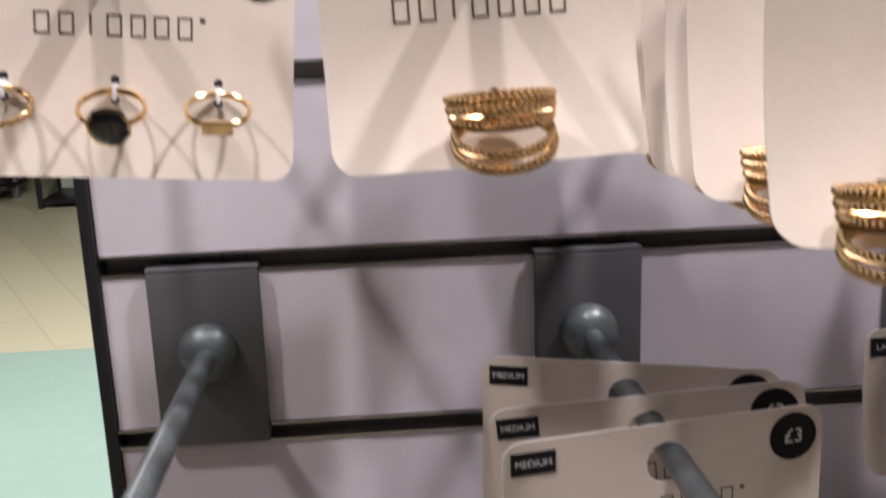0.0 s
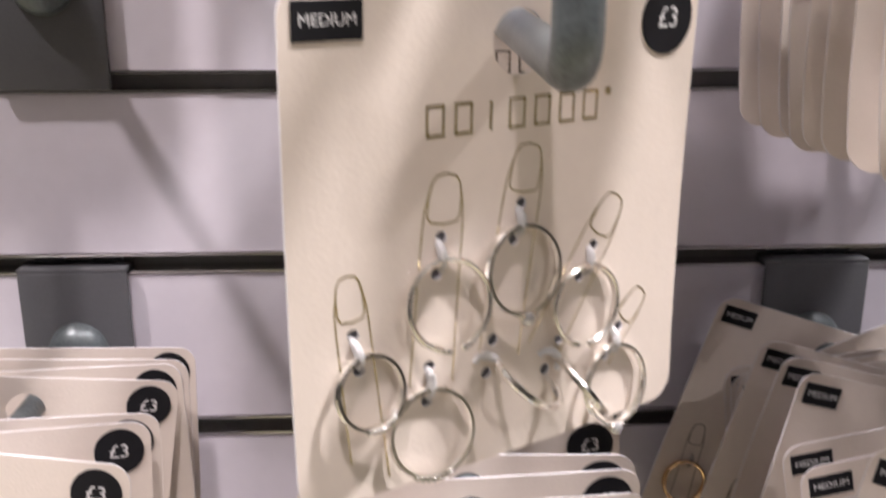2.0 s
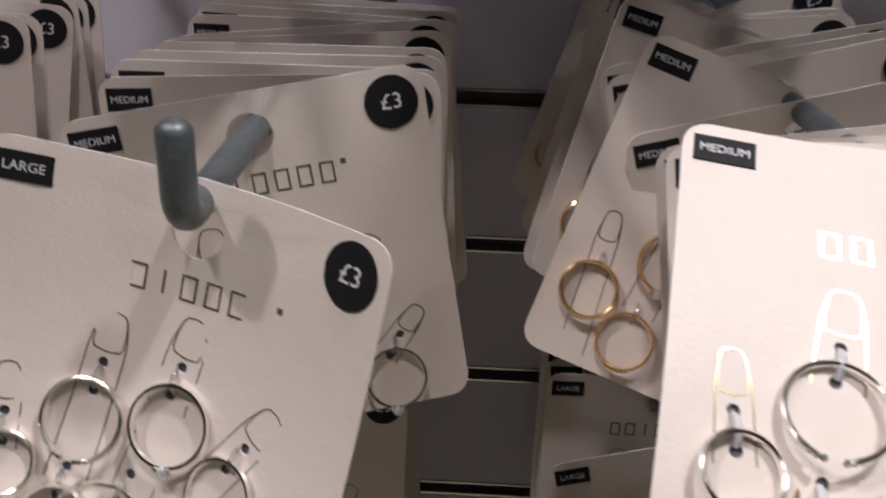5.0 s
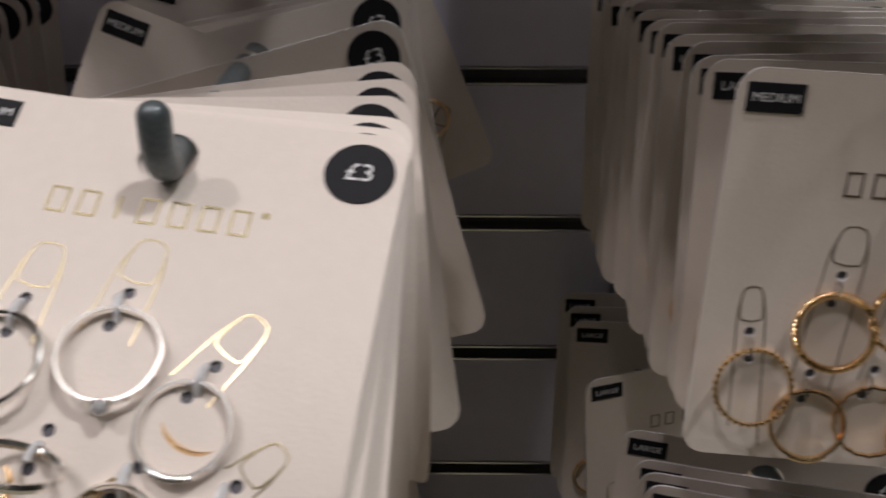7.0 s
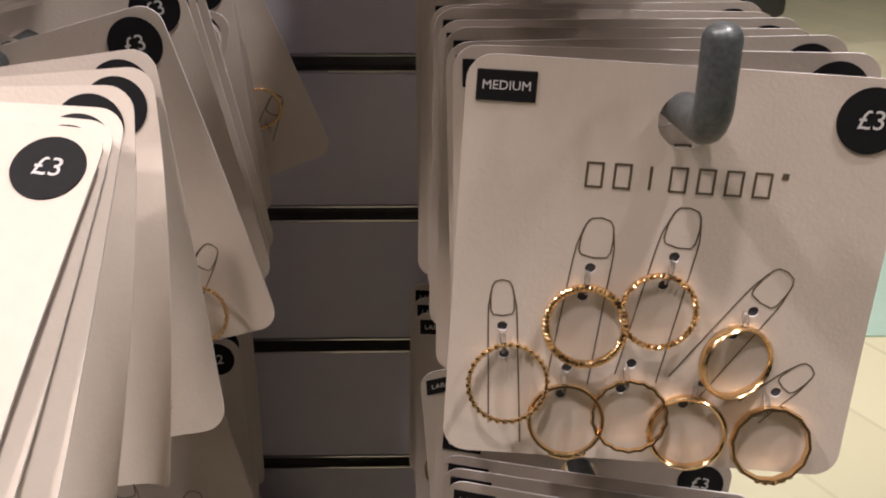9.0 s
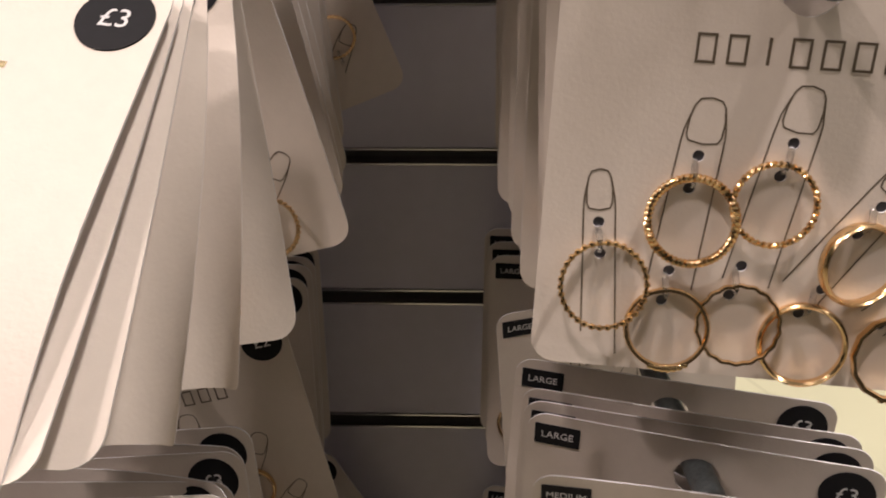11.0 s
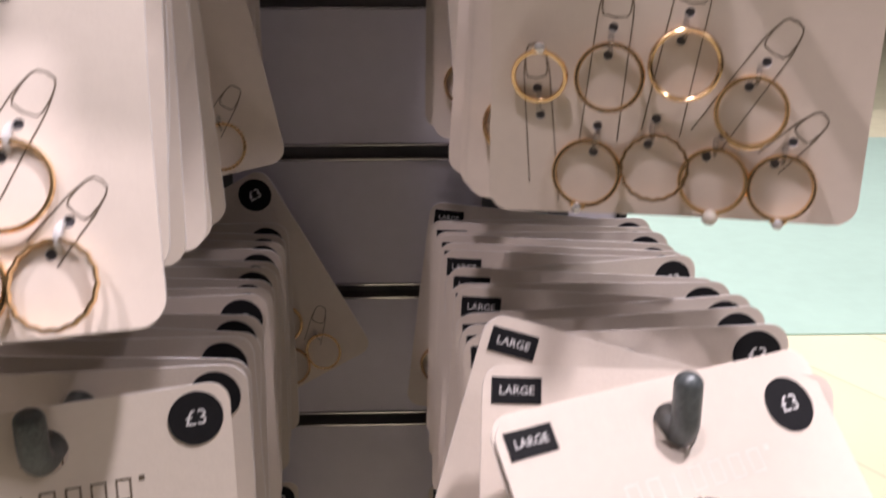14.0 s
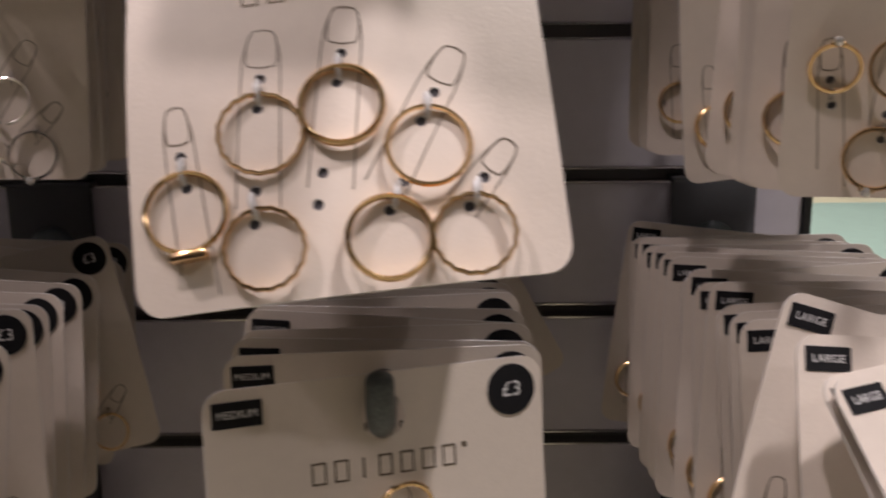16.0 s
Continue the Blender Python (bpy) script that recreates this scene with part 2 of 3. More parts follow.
def display_case(x, y):
    t = thing("display_case", "black framed glass display case far off on the floor", "case", m=pose(x, y, FLOOR_Z))
    for px in (-0.45, 0.42):
        part("frame_post", boxed(px, px + 0.03, 0, 0.03, 0, 1.7, bevel=0.003), BLACK_TRIM, t)
        part("frame_post", boxed(px, px + 0.03, 0.4, 0.43, 0, 1.7, bevel=0.003), BLACK_TRIM, t)
    for pz in (0.03, 1.67):
        part("frame_rail", boxed(-0.42, 0.42, 0.0, 0.43, pz, pz + 0.03, bevel=0.003), BLACK_TRIM, t)
    part("back_panel", boxed(-0.42, 0.42, 0.40, 0.42, 0.062, 1.668), PALE_GREEN, t, "pale green back panel")
    for pz in (0.55, 1.05):
        part("shelf", boxed(-0.418, 0.418, 0.04, 0.395, pz, pz + 0.015, bevel=0.002), PALE_GREEN, t)


display_case(-1.62, 5.69)


def trolley(x, y):
    t = thing("shop_trolley", "black shop trolley on small caster wheels on the floor", "trolley", m=pose(x, y, FLOOR_Z))
    part("tub", boxed(-0.20, 0.20, -0.02, 0.55, 0.13, 0.62, bevel=0.03, segments=3), DARK_M, t)
    part("rim", boxed(-0.22, 0.22, -0.04, 0.57, 0.62, 0.65, bevel=0.012), BLACK_TRIM, t)
    part("chassis", boxed(-0.17, 0.17, 0.0, 0.53, 0.105, 0.13, bevel=0.006), DARK_M, t)
    for cx in (-0.15, 0.15):
        part("handle_post", tube(bmesh.new(), [(cx, 0.56, 0.6), (cx, 0.60, 0.8), (cx, 0.62, 0.95)], 0.012, 10), DARK_M, t)
        for cy in (0.03, 0.50):
            wheel = bmesh.new()
            bmesh.ops.create_cone(wheel, cap_ends=True, segments=24, radius1=0.05, radius2=0.05, depth=0.028, matrix=Matrix.Translation((cx, cy, 0.05)) @ Matrix.Rotation(radians(90), 4, "Y"))
            part("caster_wheel", wheel, BLACK_TRIM, t)
            part("caster_fork", boxed(cx - 0.022, cx + 0.022, cy - 0.012, cy + 0.012, 0.06, 0.108, bevel=0.004), DARK_M, t)


trolley(1.64, 3.36)


def wooden_unit(x, y):
    t = thing("wooden_cabinet", "warm orange wooden shop cabinet far off on the floor", "cabinet", m=pose(x, y, FLOOR_Z))
    part("plinth", boxed(-0.38, 0.38, 0.03, 0.42, 0, 0.08), DARK_M, t)
    part("body", boxed(-0.40, 0.40, 0, 0.45, 0.08, 0.88, bevel=0.004), WOOD, t)
    for k in range(2):
        door = part("door", boxed(-0.39 + 0.39 * k, -0.005 + 0.39 * k, -0.02, -0.002, 0.10, 0.86, bevel=0.004), WOOD, t)
        part("knob", ball(bmesh.new(), -0.05 + 0.1 * k, -0.03, 0.5, 0.014, 2), DARK_M, door)


wooden_unit(1.0, 3.6)

# ---- slatwall panel ----
PITCH, SLOT = 0.075, 0.0085
X0, X1 = -0.0625, 0.512
wall = thing("slatwall", "pale lilac white slatwall panel with metal lined slots", "slatwall", kind="structure")
for k in range(-5, 14):
    top, low = -PITCH * k - SLOT, -PITCH * (k + 1)
    part("slat", boxed(X0, X1, 0.0, 0.014, low, top, bevel=0.0006, segments=1), LAMINATE, wall, smooth=False)
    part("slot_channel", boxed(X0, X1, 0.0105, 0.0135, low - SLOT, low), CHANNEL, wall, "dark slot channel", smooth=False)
    part("slot_lip", boxed(X0, X1, -0.0007, 0.0100, low - 0.0009, low - 0.0001), ALU, wall, "bright aluminium slot lip", smooth=False)
    part("slot_lip", boxed(X0, X1, -0.0007, 0.0100, low - SLOT + 0.0001, low - SLOT + 0.0010), ALU, wall, "bright aluminium slot lip", smooth=False)
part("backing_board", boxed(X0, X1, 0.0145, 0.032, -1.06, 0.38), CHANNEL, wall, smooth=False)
part("edge_trim", boxed(X0 - 0.0055, X0 - 0.0003, -0.002, 0.034, -1.07, 0.385, bevel=0.0008), BLACK_TRIM, wall, "black edge trim")
part("edge_trim", boxed(X1 + 0.0003, X1 + 0.005, -0.002, 0.034, -1.07, 0.385, bevel=0.0008), BLACK_TRIM, wall, "black edge trim")
base = thing("gondola_base", "dark plinth under the slatwall panel", "plinth", kind="structure")
part("plinth_body", boxed(X0 - 0.02, X1 + 0.02, -0.01, 0.06, FLOOR_Z, -1.072, bevel=0.003), DARK_M, base)


# ---- hooks ----
def rod_z(row):
    return -0.116 - 0.15 * (row - 2)


def hook(x, row, end_x=0.0, end_z=0.0, tip=0.021, length=0.25, thick=0.0043):
    """A slatwall hook: folded plate, domed boss, round rod with an upturned end."""
    z = rod_z(row)
    t = thing("display_hook", "grey metal slatwall hook with round rod and upturned end", "hook", "slatwall hooks", m=pose(x, 0, z))
    bm = boxed(-0.0225, 0.0225, -0.0045, -0.0018, -0.041, 0.034, bevel=0.0009)
    box(bm, -0.0225, 0.0225, -0.0040, 0.008, 0.0335, 0.0358, bevel=0.0006)
    for s in (-0.012, 0.012):
        box(bm, s - 0.006, s + 0.006, 0.006, 0.009, 0.0335, 0.0415, bevel=0.0004)
    part("back_plate", bm, PAINT_GREY, t)
    bm = bmesh.new()
    bmesh.ops.create_uvsphere(bm, u_segments=24, v_segments=12, radius=0.0125)
    bmesh.ops.scale(bm, vec=(1, 0.75, 1), verts=bm.verts)
    bmesh.ops.translate(bm, vec=(0, -0.0045, 0), verts=bm.verts)
    part("boss", bm, ROD_GREY, t)
    pts = [(0, -0.004, 0)]
    for i in range(1, 9):
        f = i / 8
        pts.append((end_x * f, -0.004 - (length - 0.012) * f, end_z * f))
    ex, ey, ez = pts[-1]
    for i in range(1, 7):
        a = radians(15 * i)
        pts.append((ex, ey - 0.007 * math.sin(a), ez + 0.007 * (1 - math.cos(a))))
    ex, ey, ez = pts[-1]
    pts += [(ex, ey, ez + 0.5 * (tip - 0.007)), (ex, ey, ez + tip - 0.007)]
    radii = [thick] * len(pts)
    for i in range(1, 6):
        a = radians(18 * i)
        pts.append((ex, ey, ez + tip - 0.007 + 0.0034 * math.sin(a)))
        radii.append(max(thick * math.cos(a), 0.0004))
    part("rod", tube(bmesh.new(), pts, radii, 18), ROD_GREY, t)
    return lambda y: (x + end_x * (-y / length), y, z + end_z * (-y / length))


# ---- rings ----
def ring_mesh(kind, r):
    bm = bmesh.new()
    if kind == "band":
        annulus_tube(bm, r - 0.0006, 0.0008, 0.0014, 40, 8)
    elif kind == "wide":
        annulus_tube(bm, r - 0.0007, 0.0008, 0.0019, 40, 8)
    elif kind == "thin":
        annulus_tube(bm, r - 0.0005, 0.0007, 0.0009, 36, 6)
    elif kind == "wavy":
        annulus_tube(bm, r - 0.0008, 0.0006, 0.0010, 72, 6, wave=0.00018, waves=18)
    elif kind == "beads":
        annulus_tube(bm, r - 0.0009, 0.0005, 0.0006, 36, 5)
        for i in range(34):
            a = 2 * math.pi * i / 34
            ball(bm, (r - 0.0008) * math.sin(a), 0, (r - 0.0008) * math.cos(a), 0.00092, 1)
    elif kind == "twist":
        for s in (0, math.pi):
            pts = [((r - 0.0009 + 0.0006 * math.cos(27 * a + s)) * math.sin(a), 0.0006 * math.sin(27 * a + s),
                    (r - 0.0009 + 0.0006 * math.cos(27 * a + s)) * math.cos(a)) for a in [2 * math.pi * i / 216 for i in range(216)]]
            tube(bm, pts, 0.0006, 5, closed=True)
    elif kind == "rope":
        for s in (0, math.pi):
            pts = [((r - 0.0008 + 0.0004 * math.cos(20 * a + s)) * math.sin(a), 0.0007 * math.sin(20 * a + s),
                    (r - 0.0008 + 0.0004 * math.cos(20 * a + s)) * math.cos(a)) for a in [2 * math.pi * i / 160 for i in range(160)]]
            tube(bm, pts, 0.00048, 5, closed=True)
    elif kind == "faceted":
        annulus_tube(bm, r - 0.0008, 0.0008, 0.0015, 14, 6)
        for j in range(-2, 3):
            a = math.pi + 0.2 * j
            ball(bm, (r - 0.0004) * math.sin(a), -0.0004, (r - 0.0004) * math.cos(a), 0.0015 - 0.0002 * abs(j), 1, (1, 0.8, 0.7))
    elif kind == "open":
        annulus_tube(bm, r - 0.0006, 0.00075, 0.0011, 36, 8, start=math.pi + 0.38, sweep=2 * math.pi - 0.76)
        for s in (-1, 1):
            for j in range(3):
                a = math.pi + s * (0.2 + 0.13 * j)
                ball(bm, (r - 0.0004) * math.sin(a), -0.0004, (r - 0.0004) * math.cos(a), 0.0010 - 0.00012 * j, 1)
    elif kind == "leafy":
        annulus_tube(bm, r - 0.0006, 0.0007, 0.0010, 36, 6)
        for j in range(-3, 4):
            a = math.pi + 0.14 * j
            ball(bm, (r - 0.0002) * math.sin(a), -0.0006, (r - 0.0002) * math.cos(a), 0.00125 - 0.0001 * abs(j), 1, (1, 0.7, 0.8))
    elif kind == "signet":
        annulus_tube(bm, r - 0.0007, 0.0007, 0.0011, 40, 8)
        box(bm, -0.0045, 0.0045, -0.0024, 0.002, -r - 0.0016, -r + 0.0006, bevel=0.0006)
    elif kind in ("gem", "pearl", "black"):
        annulus_tube(bm, r - 0.0006, 0.00075, 0.0011, 40, 6)
        for s in (-1, 1):
            ball(bm, s * 0.0016, -0.0008, -r + 0.0001, 0.0009, 1)
            ball(bm, s * 0.0010, 0.0008, -r - 0.0004, 0.0007, 1)
        if kind == "black":
            ball(bm, 0, 0, -r, 0.0064, 2, (1, 1.05, 0.22))
    elif kind == "stack":
        for dz, wide, flat in ((0.006, 1.0, 0.10), (0.0035, 0.98, 0.14), (0.001, 0.94, 0.22), (-0.003, 0.92, 0.48), (-0.0055, 0.95, 0.55)):
            rr = r * wide
            for i in range(44):
                a = 2 * math.pi * i / 44
                ball(bm, rr * math.sin(a), -0.2 * r * (1 - math.cos(a)), flat * rr * math.cos(a) + dz, 0.0011, 1)
            pts = [(rr * math.sin(a), -0.2 * r * (1 - math.cos(a)), flat * rr * math.cos(a) + dz - 0.0013) for a in [2 * math.pi * i / 44 for i in range(44)]]
            tube(bm, pts, 0.0006, 5, closed=True)
    return bm


RING_CACHE = {}


def add_ring(card, kind, r, metal, m, tie=True, plastic=None):
    key = (kind, round(r, 5), metal.name)
    if key not in RING_CACHE:
        RING_CACHE[key] = finish("ring", ring_mesh(kind, r), metal)
    label = {"GOLD": "gold ring", "SILVER": "silver ring"}[metal.name.upper()]
    ob = part("ring", RING_CACHE[key], None, card, label)
    ob.matrix_basis = m
    if kind in ("gem", "pearl", "black"):
        rr, sq, mat = {"gem": (0.0017, (1, 0.8, 1), GEM), "pearl": (0.0024, (1, 1, 1), PEARL), "black": (0.0056, (1, 1.05, 0.3), STONE_BLACK)}[kind]
        k2 = ("stone", kind, mat.name)
        if k2 not in RING_CACHE:
            RING_CACHE[k2] = finish("stone", ball(bmesh.new(), 0, 0, 0, rr, 2, sq), mat, kind != "gem")
        st = part("stone", RING_CACHE[k2], None, ob)
        st.matrix_basis = pose(0, 0 if kind == "black" else -0.0006, -r - 0.0006)
    if tie:
        plastic = plastic or TIE
        if plastic.name not in RING_CACHE:
            RING_CACHE[plastic.name] = finish("tie", tube(bmesh.new(), [(0, 0.0022, 0.0034), (0, 0.0004, 0.0032), (0, -0.0008, 0.0018), (0, -0.0011, 0.0), (0, -0.0006, -0.0018), (0, 0.0010, -0.0030)],
                                               [r0 * (1.35 if plastic is TIE else 1.0) for r0 in (0.0005, 0.0006, 0.0008, 0.0008, 0.0006, 0.0005)], 8), plastic)
        tb = part("tie", RING_CACHE[plastic.name], None, ob, "thin plastic tie")
        tb.matrix_basis = pose(0, 0.0008, r)


# ---- cards ----
# the print on every card: tip u, v, lean, nail half width, nail length, half width, reach of the side lines
DIGITS = [(-40.3, 56.6, -5, 3.0, 9.5, 3.7, 47), (-17.2, 38.5, 5, 4.0, 10.2, 4.9, 46), (4.0, 34.5, 9, 4.0, 10.2, 5.0, 48), (30.5, 49.5, 32, 3.8, 9.8, 4.6, 40), (41.0, 75.0, 44, 3.0, 8.6, 3.7, 20)]
# the pair of tie holes at each place for a ring: upper, lower
HOLES = {"L": ((-39.3, 69.5), (-38.2, 77.3)), "I": ((-18.5, 52.0), (-19.6, 59.8)), "M": ((2.0, 47.6), (0.3, 55.4)), "R": ((23.8, 60.8), (19.8, 67.7)),
         "P": ((33.3, 83.0), (29.0, 89.5)), "BI": ((-21.6, 80.3), (-22.4, 88.0)), "BM": ((-5.0, 77.8), (-6.8, 85.3)), "BR": ((14.2, 82.0), (10.0, 88.5)),
         "S1": ((-31, 43.5), (-31, 49.5)), "S2": ((0, 43.5), (0, 49.5)), "S3": ((30, 43.5), (30, 49.5)), "C": ((2, 50), (2, 55)), "F1": ((-32, 65), (-32, 69)), "F2": ((0, 65), (0, 69)), "F3": ((32, 65), (32, 69))}
# rings: place, radius, kind, swing (180: standing up over its tie), turn about its own upright, lift out from the card
GOLD_A = [("L", 11.1, "beads", -10), ("I", 10.9, "twist", -3), ("M", 10.2, "rope", 9), ("R", 10.2, "wide", 4, 20), ("BI", 10.2, "leafy", -7), ("BM", 10.4, "wavy", -9), ("BR", 10.4, "band", 4), ("P", 11.0, "faceted", -12)]
GOLD_F = [("L", 8.0, "gem", 180), ("I", 9.8, "thin", 0), ("M", 10.2, "band", -3), ("R", 10.2, "leafy", 5), ("BI", 10.0, "gem", 13), ("BM", 10.2, "wavy", -6), ("BR", 9.9, "pearl", 0), ("P", 9.7, "gem", 0)]
GOLD_J = [("L", 10.5, "signet", -2), ("I", 11.0, "wavy", 0), ("M", 10.7, "band", 0), ("R", 10.5, "thin", 4), ("BI", 10.6, "wavy", -9), ("BR", 10.6, "band", 14), ("P", 10.5, "wavy", 9)]
SILVER_A = [("L", 8.3, "leafy", -12), ("I", 10.2, "open", -4), ("M", 10.4, "gem", 0), ("R", 9.9, "open", 9), ("BI", 10.3, "leafy", 4), ("BM", 10.2, "leafy", -55, 62), ("BR", 10.2, "leafy", -38, 78), ("P", 10.4, "gem", 5)]
SILVER_D = [("L", 8.7, "band", -10), ("I", 11.0, "open", 5), ("M", 10.8, "gem", -10), ("R", 10.0, "leafy", 4), ("BI", 10.3, "wide", -6), ("BM", 10.2, "leafy", 0, 12, 62), ("BR", 9.8, "wide", 0), ("P", 9.2, "band", 0)]
SILVER_C = [("M", 9.6, "wide", 0), ("R", 10.2, "open", 164), ("BR", 9.6, "wide", 12), ("P", 9.9, "gem", 8)]
SILVER_H = [("M", 10.0, "leafy", 150), ("R", 9.6, "gem", -150), ("BI", 9.6, "wide", 0), ("BR", 9.6, "wide", 0), ("P", 9.4, "band", 0)]
GOLD_I = [("M", 9.7, "leafy", 200), ("R", 9.6, "wide", 6), ("BI", 9.6, "leafy", 0), ("BR", 9.6, "thin", 0), ("P", 9.5, "band", 4)]
THREE = [("S1", 10.0, "twist", 0), ("S2", 10.0, "black", 0), ("S3", 10.0, "signet", 0)]
PLAIN_G = [("L", 9.5, "band", 0), ("I", 9.8, "gem", 0), ("M", 9.8, "thin", 0), ("R", 9.4, "wide", 8), ("BI", 9.5, "leafy", 0), ("BR", 9.5, "thin", 0), ("P", 9.5, "beads", 5)]
MM = 0.001


class Curl:
    """The bend of a card: out at the foot, and cupped across."""
    def __init__(self, foot=0.0, cup=0.0, from_v=0.03, h=0.11, lip=0.0, lip_u=0.016):
        self.foot, self.cup, self.from_v, self.h, self.lip, self.lip_u = foot, cup, from_v, h, radians(lip), lip_u

    def bent(self, u, v, half):
        """x and y of a point of the sheet; a lip rolls the side forward, more towards the foot."""
        f = min(max(0.0, v - 0.02) / (self.h - 0.02), 1.0)
        turn = self.lip * f
        if turn < 0.02 or u <= self.lip_u:
            return u, self.y(u, v)
        r = (half - self.lip_u) / turn
        a = (u - self.lip_u) / r
        return self.lip_u + r * math.sin(a), self.y(self.lip_u, v) - r * (1 - math.cos(a))

    def y(self, u, v):
        f = max(0.0, v - self.from_v) / (self.h - self.from_v)
        return -self.foot * f * f + self.cup * (u / 0.055) ** 2

    def at(self, u, v, lift=0.0):
        dv = (self.y(u, v + 0.001) - self.y(u, v - 0.001)) / 0.002
        du = (self.y(u + 0.001, v) - self.y(u - 0.001, v)) / 0.002
        n = Vector((du, -1, -dv)).normalized()
        x = (Vector((1, du, 0)) - n * Vector((1, du, 0)).dot(n)).normalized()
        zz = x.cross(-n)
        m = Matrix((x, -n, zz)).transposed().to_4x4()
        p = Vector((u, self.y(u, v), HOLE_V - v)) + n * lift
        m.translation = p
        return m


HOLE_V, HOLE_R = 0.013, 0.0068


def sheet_mesh(w, h, curl, holes, corner=0.0065):
    bm = bmesh.new()
    def loop(pts):
        vs = [bm.verts.new(p) for p in pts]
        for i in range(len(vs)):
            bm.edges.new((vs[i], vs[(i + 1) % len(vs)]))
    outline = []
    for cx, cz, a0 in ((w / 2 - corner, HOLE_V - corner, 0), (-w / 2 + corner, HOLE_V - corner, 90), (-w / 2 + corner, HOLE_V - h + corner, 180), (w / 2 - corner, HOLE_V - h + corner, 270)):
        for i in range(7):
            a = radians(a0 + 15 * i)
            outline.append((cx + corner * math.cos(a), 0, cz + corner * math.sin(a)))
    loop(outline)
    loop([(HOLE_R * math.cos(2 * math.pi * i / 24), 0, HOLE_R * math.sin(2 * math.pi * i / 24)) for i in range(24)])
    for u, v in holes:
        loop([(u + 0.0014 * math.cos(2 * math.pi * i / 10), 0, HOLE_V - v + 0.0014 * math.sin(2 * math.pi * i / 10)) for i in range(10)])
    bmesh.ops.triangle_fill(bm, use_beauty=True, edges=bm.edges[:])
    for i in range(1, 11):
        bmesh.ops.bisect_plane(bm, geom=bm.verts[:] + bm.edges[:] + bm.faces[:], plane_co=(0, 0, HOLE_V - h * i / 11), plane_no=(0, 0, 1))
    if curl.cup or curl.lip:
        for i in range(1, 8):
            bmesh.ops.bisect_plane(bm, geom=bm.verts[:] + bm.edges[:] + bm.faces[:], plane_co=(-w / 2 + w * i / 8, 0, 0), plane_no=(1, 0, 0))
    if curl.lip:
        for i in range(14):
            bmesh.ops.bisect_plane(bm, geom=bm.verts[:] + bm.edges[:] + bm.faces[:], plane_co=(curl.lip_u + (w / 2 - curl.lip_u) * i / 14, 0, 0), plane_no=(1, 0, 0))
        for i in range(23):
            bmesh.ops.bisect_plane(bm, geom=bm.verts[:] + bm.edges[:] + bm.faces[:], plane_co=(0, 0, HOLE_V - h * (i + 0.5) / 23), plane_no=(0, 0, 1))
    for f in bm.faces:
        f.normal_update()
        if f.normal.y > 0:
            f.normal_flip()
    for v in bm.verts:
        v.co.x, v.co.y = curl.bent(v.co.x, HOLE_V - v.co.z, w / 2)
    printed = bm.faces[:]
    for v in bm.verts:
        v.normal_update()
    away = {v: (v.co - v.normal * 0.0006) for v in bm.verts}
    back = {v: bm.verts.new(p) for v, p in away.items()}
    rim = [e for e in bm.edges if len(e.link_faces) == 1]
    rest = [bm.faces.new([back[v] for v in reversed(f.verts[:])]) for f in printed]
    for e in rim:
        p, q = e.verts
        rest.append(bm.faces.new((p, q, back[q], back[p])))
    for f in rest:
        f.material_index = 1
    return bm


def stroke(bm, curl, pts, width, lift=0.0001):
    """A printed line on the card: a thin raised ribbon through (u, v) points."""
    vs = []
    for i, (u, v) in enumerate(pts):
        a, b = pts[max(i - 1, 0)], pts[min(i + 1, len(pts) - 1)]
        du, dv = b[0] - a[0], b[1] - a[1]
        n = math.hypot(du, dv) or 1.0
        ou, ov = -dv / n * width / 2, du / n * width / 2
        vs.append([bm.verts.new((u + s * ou, curl.y(u + s * ou, v + s * ov) - lift, HOLE_V - v - s * ov)) for s in (1, -1)])
    for p, q in zip(vs, vs[1:]):
        bm.faces.new((p[0], p[1], q[1], q[0]))


def digit_outline(curl, u, v, lean, nail, length, half, reach, w, h):
    """Printed outline: a rounded nail and two long side lines that widen from it."""
    bm = bmesh.new()
    ca, sa = math.cos(radians(lean)), math.sin(radians(lean))
    def place(a, b):
        return ((u + a * ca - b * sa) * MM, (v + a * sa + b * ca) * MM)
    loop = [(-0.82 * nail, length), (-nail, 0.86 * length), (-nail, 0.5 * length), (-0.86 * nail, 0.2 * length), (-0.6 * nail, 0.05 * length), (0, 0)]
    loop += [(-a, b) for a, b in loop[-2::-1]] + [(0, 1.05 * length), (-0.82 * nail, length)]
    stroke(bm, curl, [place(*p) for p in loop], 0.00040)
    for s in (-1, 1):
        line = [(s * 0.94 * nail, 0.32 * length), (s * 0.96 * half, 0.75 * length), (s * half, 1.1 * length)] + [(s * (half + 0.5 * k / 6), 1.1 * length + (reach - 1.1 * length) * k / 6) for k in range(1, 7)]
        pts = [place(*p) for p in line]
        pts = [(a, b) for a, b in pts if abs(a) < w / 2 - 0.003 and b < h - 0.003]
        if len(pts) > 1:
            stroke(bm, curl, pts, 0.00036)
    return bm


def brand_shape(curl, i, v):
    """One of seven plain boxes in place of the maker's lettering."""
    bm = bmesh.new()
    u, top, low = (-20.2 + 6.75 * i) * MM, (v - 3.0) * MM, (v + 3.0) * MM
    if i == 2:
        stroke(bm, curl, [(u, top), (u, low)], 0.0007)
        return bm
    for s in (-0.0019, 0.0019):
        stroke(bm, curl, [(u + s, top), (u + s, low)], 0.0006)
    for y in (top, low):
        stroke(bm, curl, [(u - 0.0022, y), (u + 0.0022, y)], 0.0006, 0.00012)
    return bm


